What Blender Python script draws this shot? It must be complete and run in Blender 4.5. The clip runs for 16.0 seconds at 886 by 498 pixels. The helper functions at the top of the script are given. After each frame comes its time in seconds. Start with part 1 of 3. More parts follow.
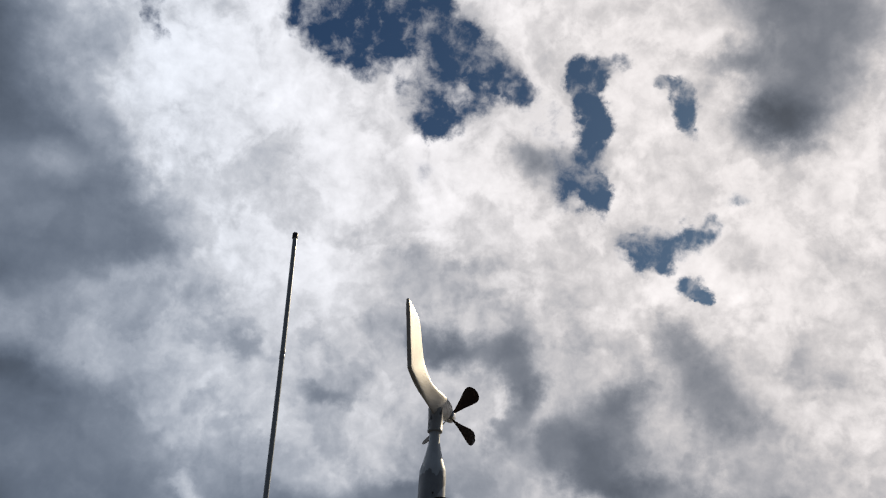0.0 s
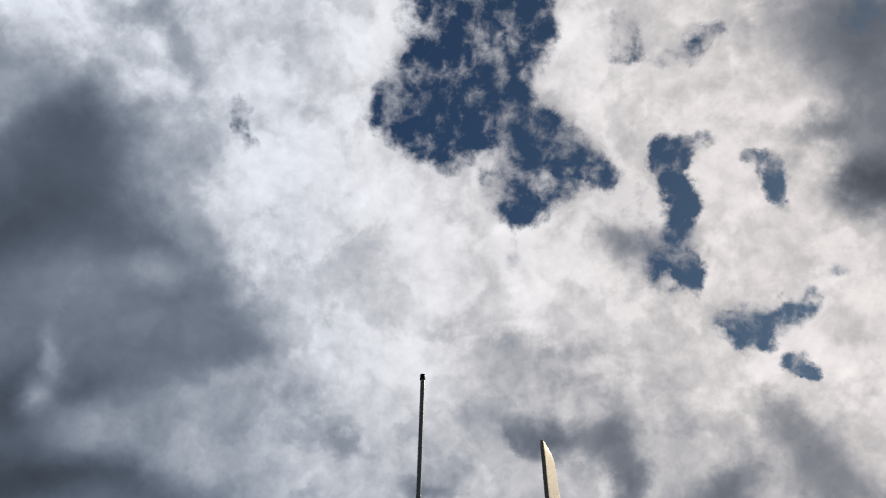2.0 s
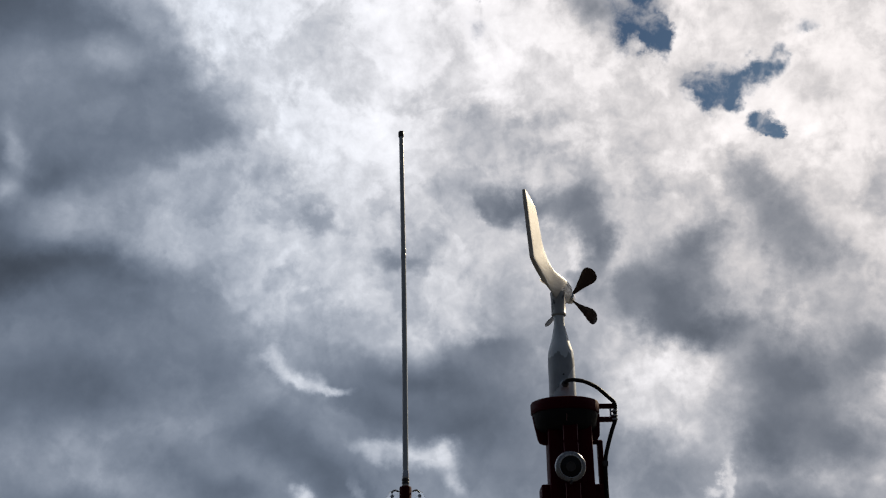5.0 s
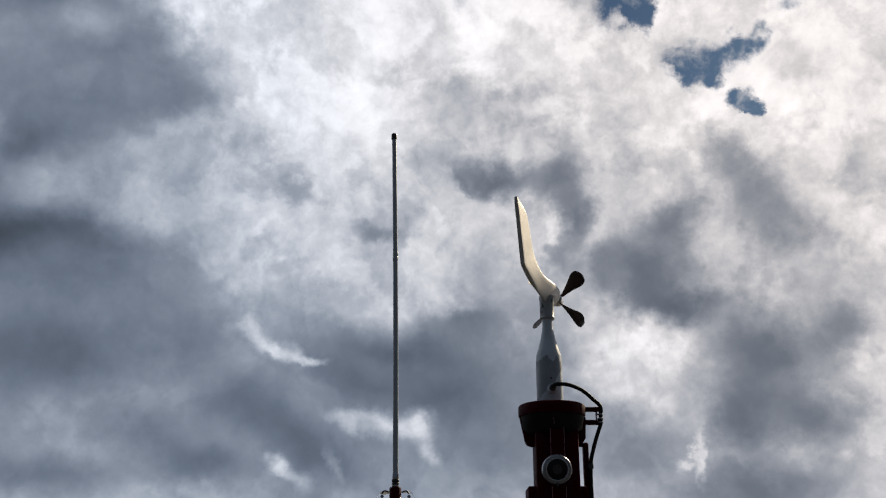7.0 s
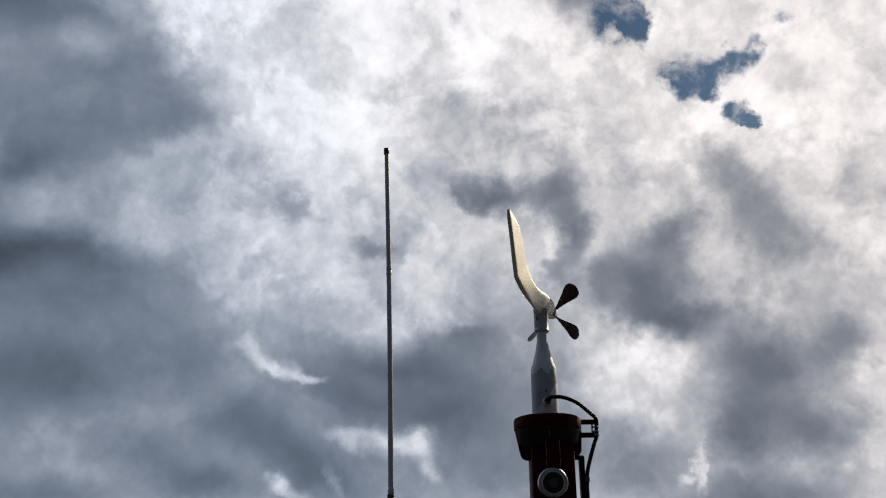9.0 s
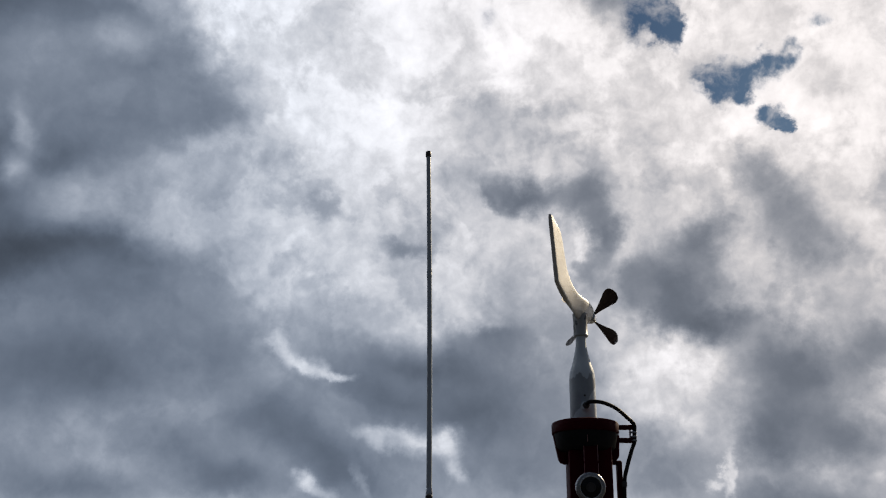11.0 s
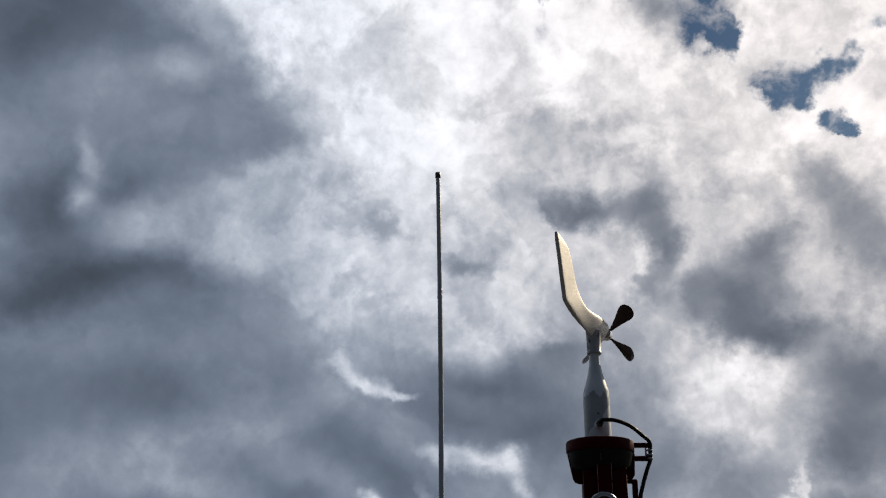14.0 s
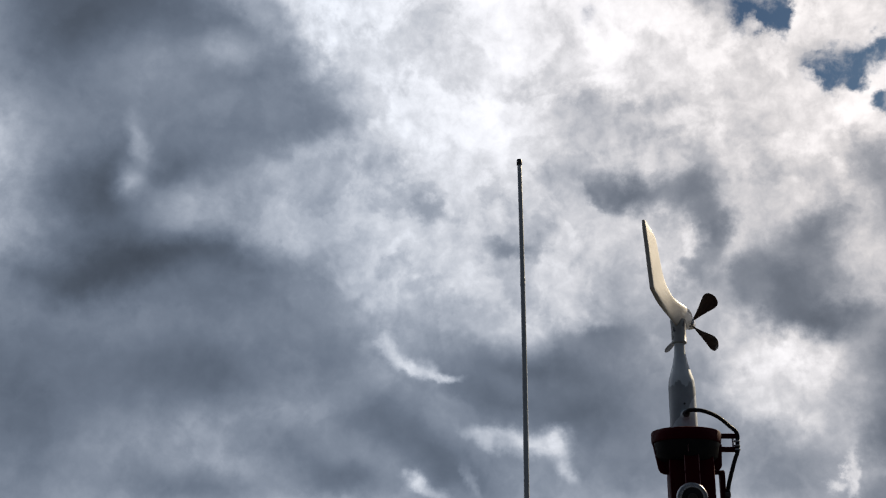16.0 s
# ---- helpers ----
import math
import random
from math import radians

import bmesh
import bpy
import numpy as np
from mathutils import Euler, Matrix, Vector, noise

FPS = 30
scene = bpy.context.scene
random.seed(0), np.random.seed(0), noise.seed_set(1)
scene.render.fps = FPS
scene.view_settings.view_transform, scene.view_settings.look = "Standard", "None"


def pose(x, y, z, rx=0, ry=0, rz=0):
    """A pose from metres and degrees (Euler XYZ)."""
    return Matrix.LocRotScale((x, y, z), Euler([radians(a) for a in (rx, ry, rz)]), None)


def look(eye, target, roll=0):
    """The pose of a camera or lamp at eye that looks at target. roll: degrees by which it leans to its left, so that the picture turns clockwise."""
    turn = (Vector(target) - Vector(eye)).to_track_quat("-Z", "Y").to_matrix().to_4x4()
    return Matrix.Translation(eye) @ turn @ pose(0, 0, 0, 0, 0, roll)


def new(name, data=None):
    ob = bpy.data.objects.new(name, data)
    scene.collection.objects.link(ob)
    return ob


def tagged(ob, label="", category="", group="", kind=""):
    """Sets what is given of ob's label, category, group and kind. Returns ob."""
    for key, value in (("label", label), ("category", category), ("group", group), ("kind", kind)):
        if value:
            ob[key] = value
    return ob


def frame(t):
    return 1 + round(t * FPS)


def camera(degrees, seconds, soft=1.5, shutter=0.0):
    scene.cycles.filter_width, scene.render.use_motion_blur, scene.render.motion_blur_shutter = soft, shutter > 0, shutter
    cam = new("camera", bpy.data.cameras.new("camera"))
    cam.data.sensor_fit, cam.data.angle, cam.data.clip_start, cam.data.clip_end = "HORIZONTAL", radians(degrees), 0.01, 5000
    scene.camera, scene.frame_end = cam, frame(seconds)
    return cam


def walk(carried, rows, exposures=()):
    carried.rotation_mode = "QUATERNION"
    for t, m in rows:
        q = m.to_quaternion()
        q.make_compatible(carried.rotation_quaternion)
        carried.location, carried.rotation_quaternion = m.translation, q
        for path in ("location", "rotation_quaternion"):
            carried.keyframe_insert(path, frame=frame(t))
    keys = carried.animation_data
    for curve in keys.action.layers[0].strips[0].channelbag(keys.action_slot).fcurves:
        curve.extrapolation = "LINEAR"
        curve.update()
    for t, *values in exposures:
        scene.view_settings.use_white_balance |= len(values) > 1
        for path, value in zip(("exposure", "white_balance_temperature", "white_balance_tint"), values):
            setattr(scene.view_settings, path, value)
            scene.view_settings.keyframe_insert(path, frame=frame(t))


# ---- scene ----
cam = camera(48.0, 16.0, soft=1.2)

# seconds, place in metres, turn in degrees
ROWS = [
    (0, 0.1368, 0.0948, 1.4921, 119.608, -2.711, -4.225),
    (0.5, 0.1535, 0.0830, 1.4589, 123.284, -1.035, -4.715),
    (1, 0.1438, 0.0605, 1.4523, 124.913, -0.809, -2.855),
    (1.5, 0.1322, 0.0593, 1.4776, 125.084, -1.554, -0.210),
    (2, 0.0515, 0.0124, 1.5716, 124.492, -2.716, 1.888),
    (2.5, -0.0163, -0.0450, 1.6154, 122.934, -3.342, 3.279),
    (3, 0.0135, 0.0125, 1.5398, 120.495, -3.457, 3.719),
    (3.5, 0.0780, 0.0922, 1.4698, 117.826, -1.999, 3.915),
    (4, 0.0772, 0.0711, 1.5042, 115.042, -0.698, 3.263),
    (4.5, 0.0499, 0.0633, 1.5265, 112.917, 0.245, 2.257),
    (7, -0.0027, -0.0010, 1.6026, 109.893, -0.025, 0.018),
    (7.5, -0.0193, 0.0126, 1.5983, 109.743, -0.095, 0.250),
    (8, 0.0195, 0.0530, 1.5476, 109.941, 0.384, 0.372),
    (8.5, 0.0543, 0.0657, 1.5338, 110.441, 0.873, 0.470),
    (9, 0.0089, 0.0026, 1.5980, 110.822, 0.639, 0.159),
    (11.5, -0.0171, -0.0140, 1.5998, 110.821, -1.017, 1.863),
    (12, 0.0071, -0.0060, 1.6069, 110.728, -0.830, 2.434),
    (12.5, -0.0078, 0.0422, 1.5987, 110.840, -0.709, 2.855),
    (13, -0.0378, 0.0333, 1.5765, 111.145, -0.946, 3.357),
    (13.5, 0.0324, 0.0242, 1.5739, 111.590, -0.819, 4.268),
    (14, 0.0995, -0.0123, 1.6065, 111.787, -0.540, 5.179),
    (14.5, 0.0730, -0.0197, 1.6177, 111.729, -0.426, 6.005),
    (15, 0.0412, 0.0330, 1.5676, 111.456, -0.546, 6.690),
    (15.5, 0.0347, 0.0125, 1.5797, 111.070, -1.029, 7.191),
    (16, 0.0112, -0.0176, 1.6199, 110.735, -1.588, 7.565),
]
walk(cam, [(r[0], pose(*r[1:])) for r in ROWS], [(0, -0.08), (0.8, -0.2), (2.6, -0.22), (3.6, -0.08), (4.5, 0.0), (9, 0.03), (16, 0.08)])

# cloud plan: patches by place (right, down), half widths, turn in degrees, level or clearness, firmness of the edge
GAPS_HIGH = [
    (-0.041, -0.490, 0.067, 0.073, -1, 1.10, 0.2), (-0.098, -0.448, 0.043, 0.045, -1, 0.75, 0.2), (-0.117, -0.402, 0.030, 0.045, -23, 0.90, 0.2),
    (-0.076, -0.374, 0.049, 0.031, 14, 0.95, 0.2), (-0.026, -0.427, 0.049, 0.045, -1, 1.00, 0.2), (0.014, -0.392, 0.059, 0.037, 9, 1.00, 0.2),
    (0.069, -0.365, 0.058, 0.030, 25, 1.00, 0.2), (0.010, -0.325, 0.035, 0.034, -2, 0.80, 0.2), (0.030, -0.512, 0.025, 0.046, -1, 0.90, 0.2),
    (0.025, -0.301, 0.028, 0.020, -2, 0.75, 0.2), (0.104, -0.344, 0.026, 0.017, -2, 0.70, 0.2), (-0.043, -0.541, 0.079, 0.032, -1, 1.00, 0.2),
    (-0.032, -0.587, 0.087, 0.048, -1, 1.00, 0.2),
]
GAPS_STRIP = [
    (0.182, -0.334, 0.018, 0.049, -6, 1.10, 0.4), (0.174, -0.260, 0.032, 0.033, -2, 0.95, 0.3), (0.195, -0.236, 0.017, 0.021, -17, 1.10, 0.5),
    (0.178, -0.376, 0.022, 0.020, -2, 0.80, 0.3), (0.205, -0.392, 0.016, 0.010, -2, 0.60, 0.3), (0.284, -0.344, 0.016, 0.026, -17, 0.95, 0.4),
    (0.263, -0.372, 0.016, 0.010, 20, 0.60, 0.3), (0.258, -0.193, 0.047, 0.026, -6, 0.85, 0.0), (0.230, -0.198, 0.017, 0.015, -2, 0.80, 0.1),
    (0.301, -0.209, 0.024, 0.017, -17, 0.90, 0.1), (0.244, -0.175, 0.016, 0.017, -17, 0.95, 0.2), (0.268, -0.182, 0.013, 0.016, 19, 0.80, 0.1),
    (0.303, -0.149, 0.018, 0.013, 27, 1.00, 0.3), (0.313, -0.139, 0.009, 0.009, -2, 1.00, 0.3),
]
GAPS_THIN = [
    (0.131, -0.511, 0.020, 0.035, -1, 0.60, 0.1), (0.213, -0.508, 0.047, 0.016, -35, 0.62, 0.1), (-0.285, -0.401, 0.018, 0.016, 29, 0.55, 0.2),
    (-0.275, -0.378, 0.010, 0.020, -28, 0.45, 0.2), (0.392, -0.540, 0.041, 0.035, -1, 0.75, 0.1), (0.008, -0.255, 0.029, 0.017, 10, 0.20, 0.0),
    (0.345, -0.253, 0.026, 0.010, -31, 0.40, 0.2), (0.060, -0.321, 0.020, 0.018, -2, 0.75, 0.2), (0.137, -0.323, 0.034, 0.032, -2, 0.34, 0.0),
    (0.149, -0.487, 0.063, 0.023, -1, 0.34, 0.0),
]
CLOUD_WIDE = [
    (-0.079, 0.303, 0.719, 0.236, -2, 0.63, 0.0), (-0.429, 0.084, 0.243, 0.241, -1, 0.57, 0.0), (-0.353, -0.049, 0.229, 0.102, 7, 0.44, 0.0),
    (-0.605, 0.134, 0.165, 0.150, -1, 0.28, 0.0), (0.283, 0.098, 0.209, 0.184, -1, 0.73, 0.0), (0.129, -0.080, 0.145, 0.074, 9, 0.75, 0.0),
    (-0.119, -0.025, 0.188, 0.091, 19, 0.84, 0.0), (-0.299, -0.068, 0.098, 0.075, -1, 0.67, 0.0), (0.060, 0.131, 0.168, 0.113, -1, 0.53, 0.0),
    (-0.161, 0.170, 0.170, 0.080, 19, 0.45, 0.0), (0.209, -0.151, 0.159, 0.052, 29, 0.98, 0.0), (0.375, -0.083, 0.066, 0.112, 19, 0.81, 0.0),
]
CLOUD_HIGH = [
    (-0.021, -0.284, 0.295, 0.101, 29, 0.98, 0.0), (-0.210, -0.486, 0.119, 0.087, -1, 0.97, 0.0), (-0.404, -0.461, 0.123, 0.085, 14, 0.91, 0.0),
    (-0.495, -0.257, 0.177, 0.157, -2, 0.08, 0.0), (-0.391, -0.211, 0.153, 0.066, 22, 0.04, 0.0), (-0.480, -0.366, 0.074, 0.093, -18, 0.21, 0.0),
    (-0.557, -0.451, 0.064, 0.061, -1, 0.59, 0.0), (-0.468, -0.078, 0.123, 0.057, -2, 0.04, 0.0), (-0.456, -0.001, 0.154, 0.041, -3, -0.04, 0.0),
    (-0.447, -0.134, 0.027, 0.035, -2, 0.39, 0.0), (-0.326, -0.274, 0.024, 0.044, -23, 0.59, 0.0), (-0.363, -0.490, 0.019, 0.062, -23, 0.70, 0.0),
    (-0.402, -0.520, 0.029, 0.021, -1, 0.64, 0.0),
]
CLOUD_TOP = [
    (-0.249, -0.296, 0.073, 0.037, 8, 0.91, 0.0), (0.035, -0.136, 0.073, 0.031, -2, 0.73, 0.0), (-0.160, -0.148, 0.070, 0.034, 18, 0.91, 0.0),
    (0.384, -0.499, 0.115, 0.073, 21, 0.42, 0.0), (0.420, -0.416, 0.070, 0.094, -2, 0.44, 0.0), (0.392, -0.533, 0.066, 0.040, -1, 0.35, 0.0),
    (0.392, -0.340, 0.048, 0.037, -22, 0.14, 0.0), (0.346, -0.392, 0.027, 0.044, 48, 0.43, 0.0), (0.215, -0.456, 0.073, 0.039, -12, 0.97, 0.0),
    (0.230, -0.335, 0.036, 0.057, -12, 1.03, 0.5), (0.330, -0.363, 0.036, 0.024, -22, 0.97, 0.0), (0.302, -0.259, 0.079, 0.059, -2, 0.99, 0.0),
    (0.128, -0.274, 0.032, 0.024, -22, 0.52, 0.0), (0.125, -0.447, 0.066, 0.045, -1, 0.98, 0.0),
]
CLOUD_MIDDLE = [
    (0.252, -0.146, 0.122, 0.039, 9, 0.97, 0.0), (0.357, -0.139, 0.072, 0.045, 20, 0.96, 0.0), (0.060, -0.192, 0.124, 0.045, 9, 0.96, 0.0),
    (0.016, -0.132, 0.040, 0.026, -1, 0.76, 0.0), (0.066, -0.150, 0.034, 0.015, -1, 0.75, 0.0), (-0.085, -0.048, 0.136, 0.063, 9, 0.82, 0.0),
    (-0.230, -0.097, 0.075, 0.034, -1, 0.79, 0.0), (-0.149, -0.058, 0.020, 0.015, 29, 0.63, 0.3), (-0.062, -0.023, 0.037, 0.010, -16, 0.56, 0.0),
    (-0.176, -0.001, 0.057, 0.040, -1, 0.83, 0.0), (-0.084, 0.015, 0.063, 0.023, -1, 0.80, 0.0), (-0.118, 0.047, 0.063, 0.023, -1, 0.67, 0.0),
    (0.007, 0.053, 0.034, 0.015, -1, 0.77, 0.0),
]
CLOUD_HOOK = [
    (0.059, -0.076, 0.054, 0.019, -1, 0.34, 0.0), (0.022, -0.067, 0.014, 0.010, -1, 0.45, 0.0), (0.121, -0.068, 0.027, 0.025, 39, 0.40, 0.0),
    (0.133, -0.032, 0.019, 0.036, 4, 0.38, 0.0), (0.125, 0.011, 0.017, 0.024, 9, 0.50, 0.0), (0.096, -0.017, 0.015, 0.027, 9, 0.89, 0.3),
    (0.046, 0.001, 0.028, 0.034, -1, 0.76, 0.0), (0.204, 0.021, 0.051, 0.046, -1, 0.34, 0.0), (0.235, 0.048, 0.051, 0.022, -1, 0.28, 0.0),
    (0.228, -0.030, 0.033, 0.025, -1, 0.40, 0.0), (0.165, 0.021, 0.028, 0.019, -21, 0.42, 0.0), (0.277, -0.096, 0.038, 0.019, 24, 0.62, 0.0),
    (0.311, -0.057, 0.053, 0.034, 40, 0.50, 0.0),
]
CLOUD_EAST = [
    (0.339, -0.021, 0.039, 0.034, -1, 0.55, 0.0), (0.316, 0.040, 0.025, 0.019, -1, 0.91, 0.3), (0.365, 0.018, 0.033, 0.034, -1, 0.71, 0.0),
    (0.375, -0.061, 0.028, 0.028, -1, 0.81, 0.0), (0.199, 0.099, 0.053, 0.036, 14, 0.94, 0.3), (0.163, 0.072, 0.028, 0.028, -1, 0.80, 0.0),
    (0.189, 0.139, 0.056, 0.028, -1, 0.84, 0.0), (0.250, 0.126, 0.013, 0.034, -1, 0.75, 0.0), (0.322, 0.105, 0.066, 0.050, 14, 0.33, 0.0),
    (0.303, 0.161, 0.040, 0.042, -1, 0.28, 0.0), (0.372, 0.160, 0.060, 0.033, -1, 0.37, 0.0), (0.398, 0.073, 0.033, 0.033, -1, 0.45, 0.0),
    (0.206, 0.192, 0.050, 0.034, -1, 0.48, 0.0),
]
CLOUD_RIM = [
    (0.307, 0.242, 0.094, 0.033, -2, 0.37, 0.0), (0.259, 0.199, 0.007, 0.028, -1, 0.88, 0.3), (0.241, 0.212, 0.011, 0.008, -1, 0.80, 0.3),
    (0.378, 0.213, 0.050, 0.018, -12, 0.63, 0.0), (0.122, 0.185, 0.034, 0.045, -1, 0.42, 0.0), (0.351, -0.190, 0.024, 0.025, -1, 0.81, 0.0),
    (0.168, -0.109, 0.039, 0.028, -1, 0.89, 0.0), (0.395, -0.207, 0.033, 0.051, -1, 0.98, 0.0),
]
CLOUD_WEST = [
    (-0.430, -0.207, 0.123, 0.064, -1, 0.57, 0.0), (-0.336, -0.168, 0.099, 0.038, 4, 0.45, 0.0), (-0.289, -0.140, 0.064, 0.020, -9, 0.42, 0.0),
    (-0.359, -0.227, 0.041, 0.020, 9, 0.66, 0.0), (-0.458, -0.138, 0.014, 0.029, -16, 0.63, 0.0), (-0.469, -0.094, 0.025, 0.023, -1, 0.68, 0.0),
    (-0.392, -0.066, 0.087, 0.035, -1, 0.62, 0.0), (-0.305, -0.085, 0.069, 0.026, -1, 0.70, 0.0), (-0.292, -0.039, 0.058, 0.034, -1, 0.71, 0.0),
    (-0.390, 0.026, 0.116, 0.040, -1, 0.34, 0.0), (-0.279, 0.024, 0.046, 0.040, -1, 0.53, 0.0), (-0.400, 0.107, 0.133, 0.049, -1, 0.25, 0.0),
    (-0.272, 0.087, 0.075, 0.040, 9, 0.40, 0.0),
]
CLOUD_LOW = [
    (-0.415, 0.187, 0.110, 0.019, -6, 0.57, 0.0), (-0.334, 0.160, 0.064, 0.014, -9, 0.54, 0.0), (-0.408, 0.233, 0.104, 0.022, -1, 0.40, 0.0),
    (-0.287, 0.201, 0.069, 0.033, 18, 0.38, 0.0), (-0.207, 0.159, 0.051, 0.034, 33, 0.30, 0.0), (-0.138, 0.200, 0.074, 0.023, 28, 0.28, 0.0),
    (-0.241, 0.226, 0.046, 0.020, -1, 0.30, 0.0), (-0.117, 0.072, 0.063, 0.013, 5, 0.66, 0.0), (-0.048, 0.105, 0.113, 0.033, 7, 0.25, 0.0),
    (-0.088, 0.137, 0.068, 0.025, 17, 0.27, 0.0), (0.009, 0.152, 0.068, 0.036, -1, 0.25, 0.0), (0.049, 0.199, 0.051, 0.039, -1, 0.41, 0.0),
    (0.030, 0.072, 0.040, 0.023, -1, 0.38, 0.0),
]
CLOUD_BRIGHT = [
    (-0.170, 0.102, 0.032, 0.011, 25, 0.94, 0.1), (-0.193, 0.082, 0.011, 0.015, -11, 0.88, 0.1), (-0.136, 0.115, 0.017, 0.005, 4, 0.84, 0.1),
    (-0.224, 0.043, 0.006, 0.046, -33, 0.70, 0.0), (-0.023, 0.183, 0.020, 0.018, 19, 0.98, 0.2), (-0.060, 0.180, 0.045, 0.012, 11, 0.88, 0.0),
    (-0.087, 0.176, 0.028, 0.009, 19, 0.75, 0.0), (-0.014, 0.209, 0.009, 0.015, -29, 0.84, 0.1), (-0.163, 0.220, 0.015, 0.010, 38, 0.95, 0.2),
    (-0.143, 0.233, 0.018, 0.009, 30, 0.81, 0.0), (-0.106, 0.224, 0.006, 0.019, -11, 0.56, 0.0), (-0.254, -0.022, 0.005, 0.034, -19, 0.70, 0.0),
    (-0.145, 0.130, 0.046, 0.007, 29, 0.49, 0.0),
]
CLOUD_MEAN = 0.95
VIEW_RIGHT = (0.99993, 0.00418, -0.01148)
VIEW_DOWN = (-0.01222, 0.34199, -0.93962)
VIEW_AHEAD = (0.00000, 0.93969, 0.34202)

# ---- sky and light ----
SUN_AZIMUTH, SUN_HEIGHT = 41.0, 33.0      # degrees, from +Y towards +X, and above the horizon

world = bpy.data.worlds.new("cloudy_sky")
scene.world = world
world.use_nodes = True
wt = world.node_tree
wt.nodes.clear()


def wnode(kind, **values):
    n = wt.nodes.new(kind)
    for key, value in values.items():
        n.inputs[key].default_value = value
    return n


def wmath(op, a, b=None, clamp=False):
    n = wt.nodes.new("ShaderNodeMath")
    n.operation, n.use_clamp = op, clamp
    for i, v in enumerate((a, b)):
        if v is None:
            continue
        if isinstance(v, (int, float)):
            n.inputs[i].default_value = v
        else:
            wt.links.new(v, n.inputs[i])
    return n.outputs[0]


def wvec(op, a, b=None):
    n = wt.nodes.new("ShaderNodeVectorMath")
    n.operation = op
    for i, v in enumerate((a, b)):
        if v is None:
            continue
        if isinstance(v, (tuple, list)):
            n.inputs[i].default_value = v
        elif isinstance(v, (int, float)):
            n.inputs["Scale"].default_value = v
        else:
            wt.links.new(v, n.inputs["Scale" if op == "SCALE" and i else i])
    return n.outputs["Value"] if op in ("DOT_PRODUCT", "LENGTH") else n.outputs["Vector"]


def wnoise(vector, scale, detail, rough, colour=False, shift=0.0, warp=0.0):
    n = wt.nodes.new("ShaderNodeTexNoise")
    n.noise_dimensions = "4D"
    n.inputs["Scale"].default_value, n.inputs["Detail"].default_value = scale, detail
    n.inputs["Roughness"].default_value, n.inputs["W"].default_value = rough, shift
    n.inputs["Distortion"].default_value = warp
    wt.links.new(vector, n.inputs["Vector"])
    return n.outputs["Color" if colour else "Fac"]


def wrange(value, a, b, c, d, smooth=True):
    n = wt.nodes.new("ShaderNodeMapRange")
    n.interpolation_type = "SMOOTHSTEP" if smooth else "LINEAR"
    wt.links.new(value, n.inputs["Value"])
    for key, v in (("From Min", a), ("From Max", b), ("To Min", c), ("To Max", d)):
        n.inputs[key].default_value = v
    return n.outputs["Result"]


way = wt.nodes.new("ShaderNodeTexCoord").outputs["Generated"]
ahead = wmath("MAXIMUM", wvec("DOT_PRODUCT", way, VIEW_AHEAD), 0.15)
flat = wt.nodes.new("ShaderNodeCombineXYZ")
wt.links.new(wmath("DIVIDE", wvec("DOT_PRODUCT", way, VIEW_RIGHT), ahead), flat.inputs[0])
wt.links.new(wmath("DIVIDE", wvec("DOT_PRODUCT", way, VIEW_DOWN), ahead), flat.inputs[1])
# ragged edges: the cloud plan is bent by coarse and fine turbulence
coarse = wvec("SCALE", wvec("SUBTRACT", wnoise(way, 9.0, 4.0, 0.55, True), (0.5, 0.5, 0.5)), 0.055)
fine = wvec("SCALE", wvec("SUBTRACT", wnoise(way, 26.0, 6.0, 0.62, True, 3.0), (0.5, 0.5, 0.5)), 0.06)
soft_bent = wvec("ADD", flat.outputs[0], wvec("ADD", coarse, wvec("SCALE", fine, 0.5)))
bent = wvec("ADD", wvec("ADD", flat.outputs[0], coarse), fine)


def patches(rows, where, total, add=False):
    """Lays soft elliptic patches of the cloud plan over a total, one after another."""
    xy = wt.nodes.new("ShaderNodeSeparateXYZ")
    wt.links.new(where, xy.inputs[0])
    for u, v, ru, rv, turn, level, edge in rows:
        p = wt.nodes.new("ShaderNodeCombineXYZ")
        wt.links.new(xy.outputs[0], p.inputs[0])
        wt.links.new(xy.outputs[1], p.inputs[1])
        m = wt.nodes.new("ShaderNodeMapping")
        m.vector_type = "TEXTURE"
        m.inputs["Location"].default_value = (u, v, 0)
        m.inputs["Rotation"].default_value = (0, 0, radians(turn))
        m.inputs["Scale"].default_value = (ru, rv, 1e6)
        wt.links.new(p.outputs[0], m.inputs["Vector"])
        if not isinstance(total, float):
            wt.links.new(total, p.inputs[2])
        cover = wrange(wvec("LENGTH", m.outputs[0]), edge, 1.5, level if add else 1.0, 0.0)
        if add:
            total = wmath("ADD", cover, total)
        else:
            over = wt.nodes.new("ShaderNodeMix")
            wt.links.new(cover, over.inputs["Factor"])
            if isinstance(total, float):
                over.inputs["A"].default_value = total
            else:
                wt.links.new(total, over.inputs["A"])
            over.inputs["B"].default_value = level
            total = over.outputs["Result"]
    return total


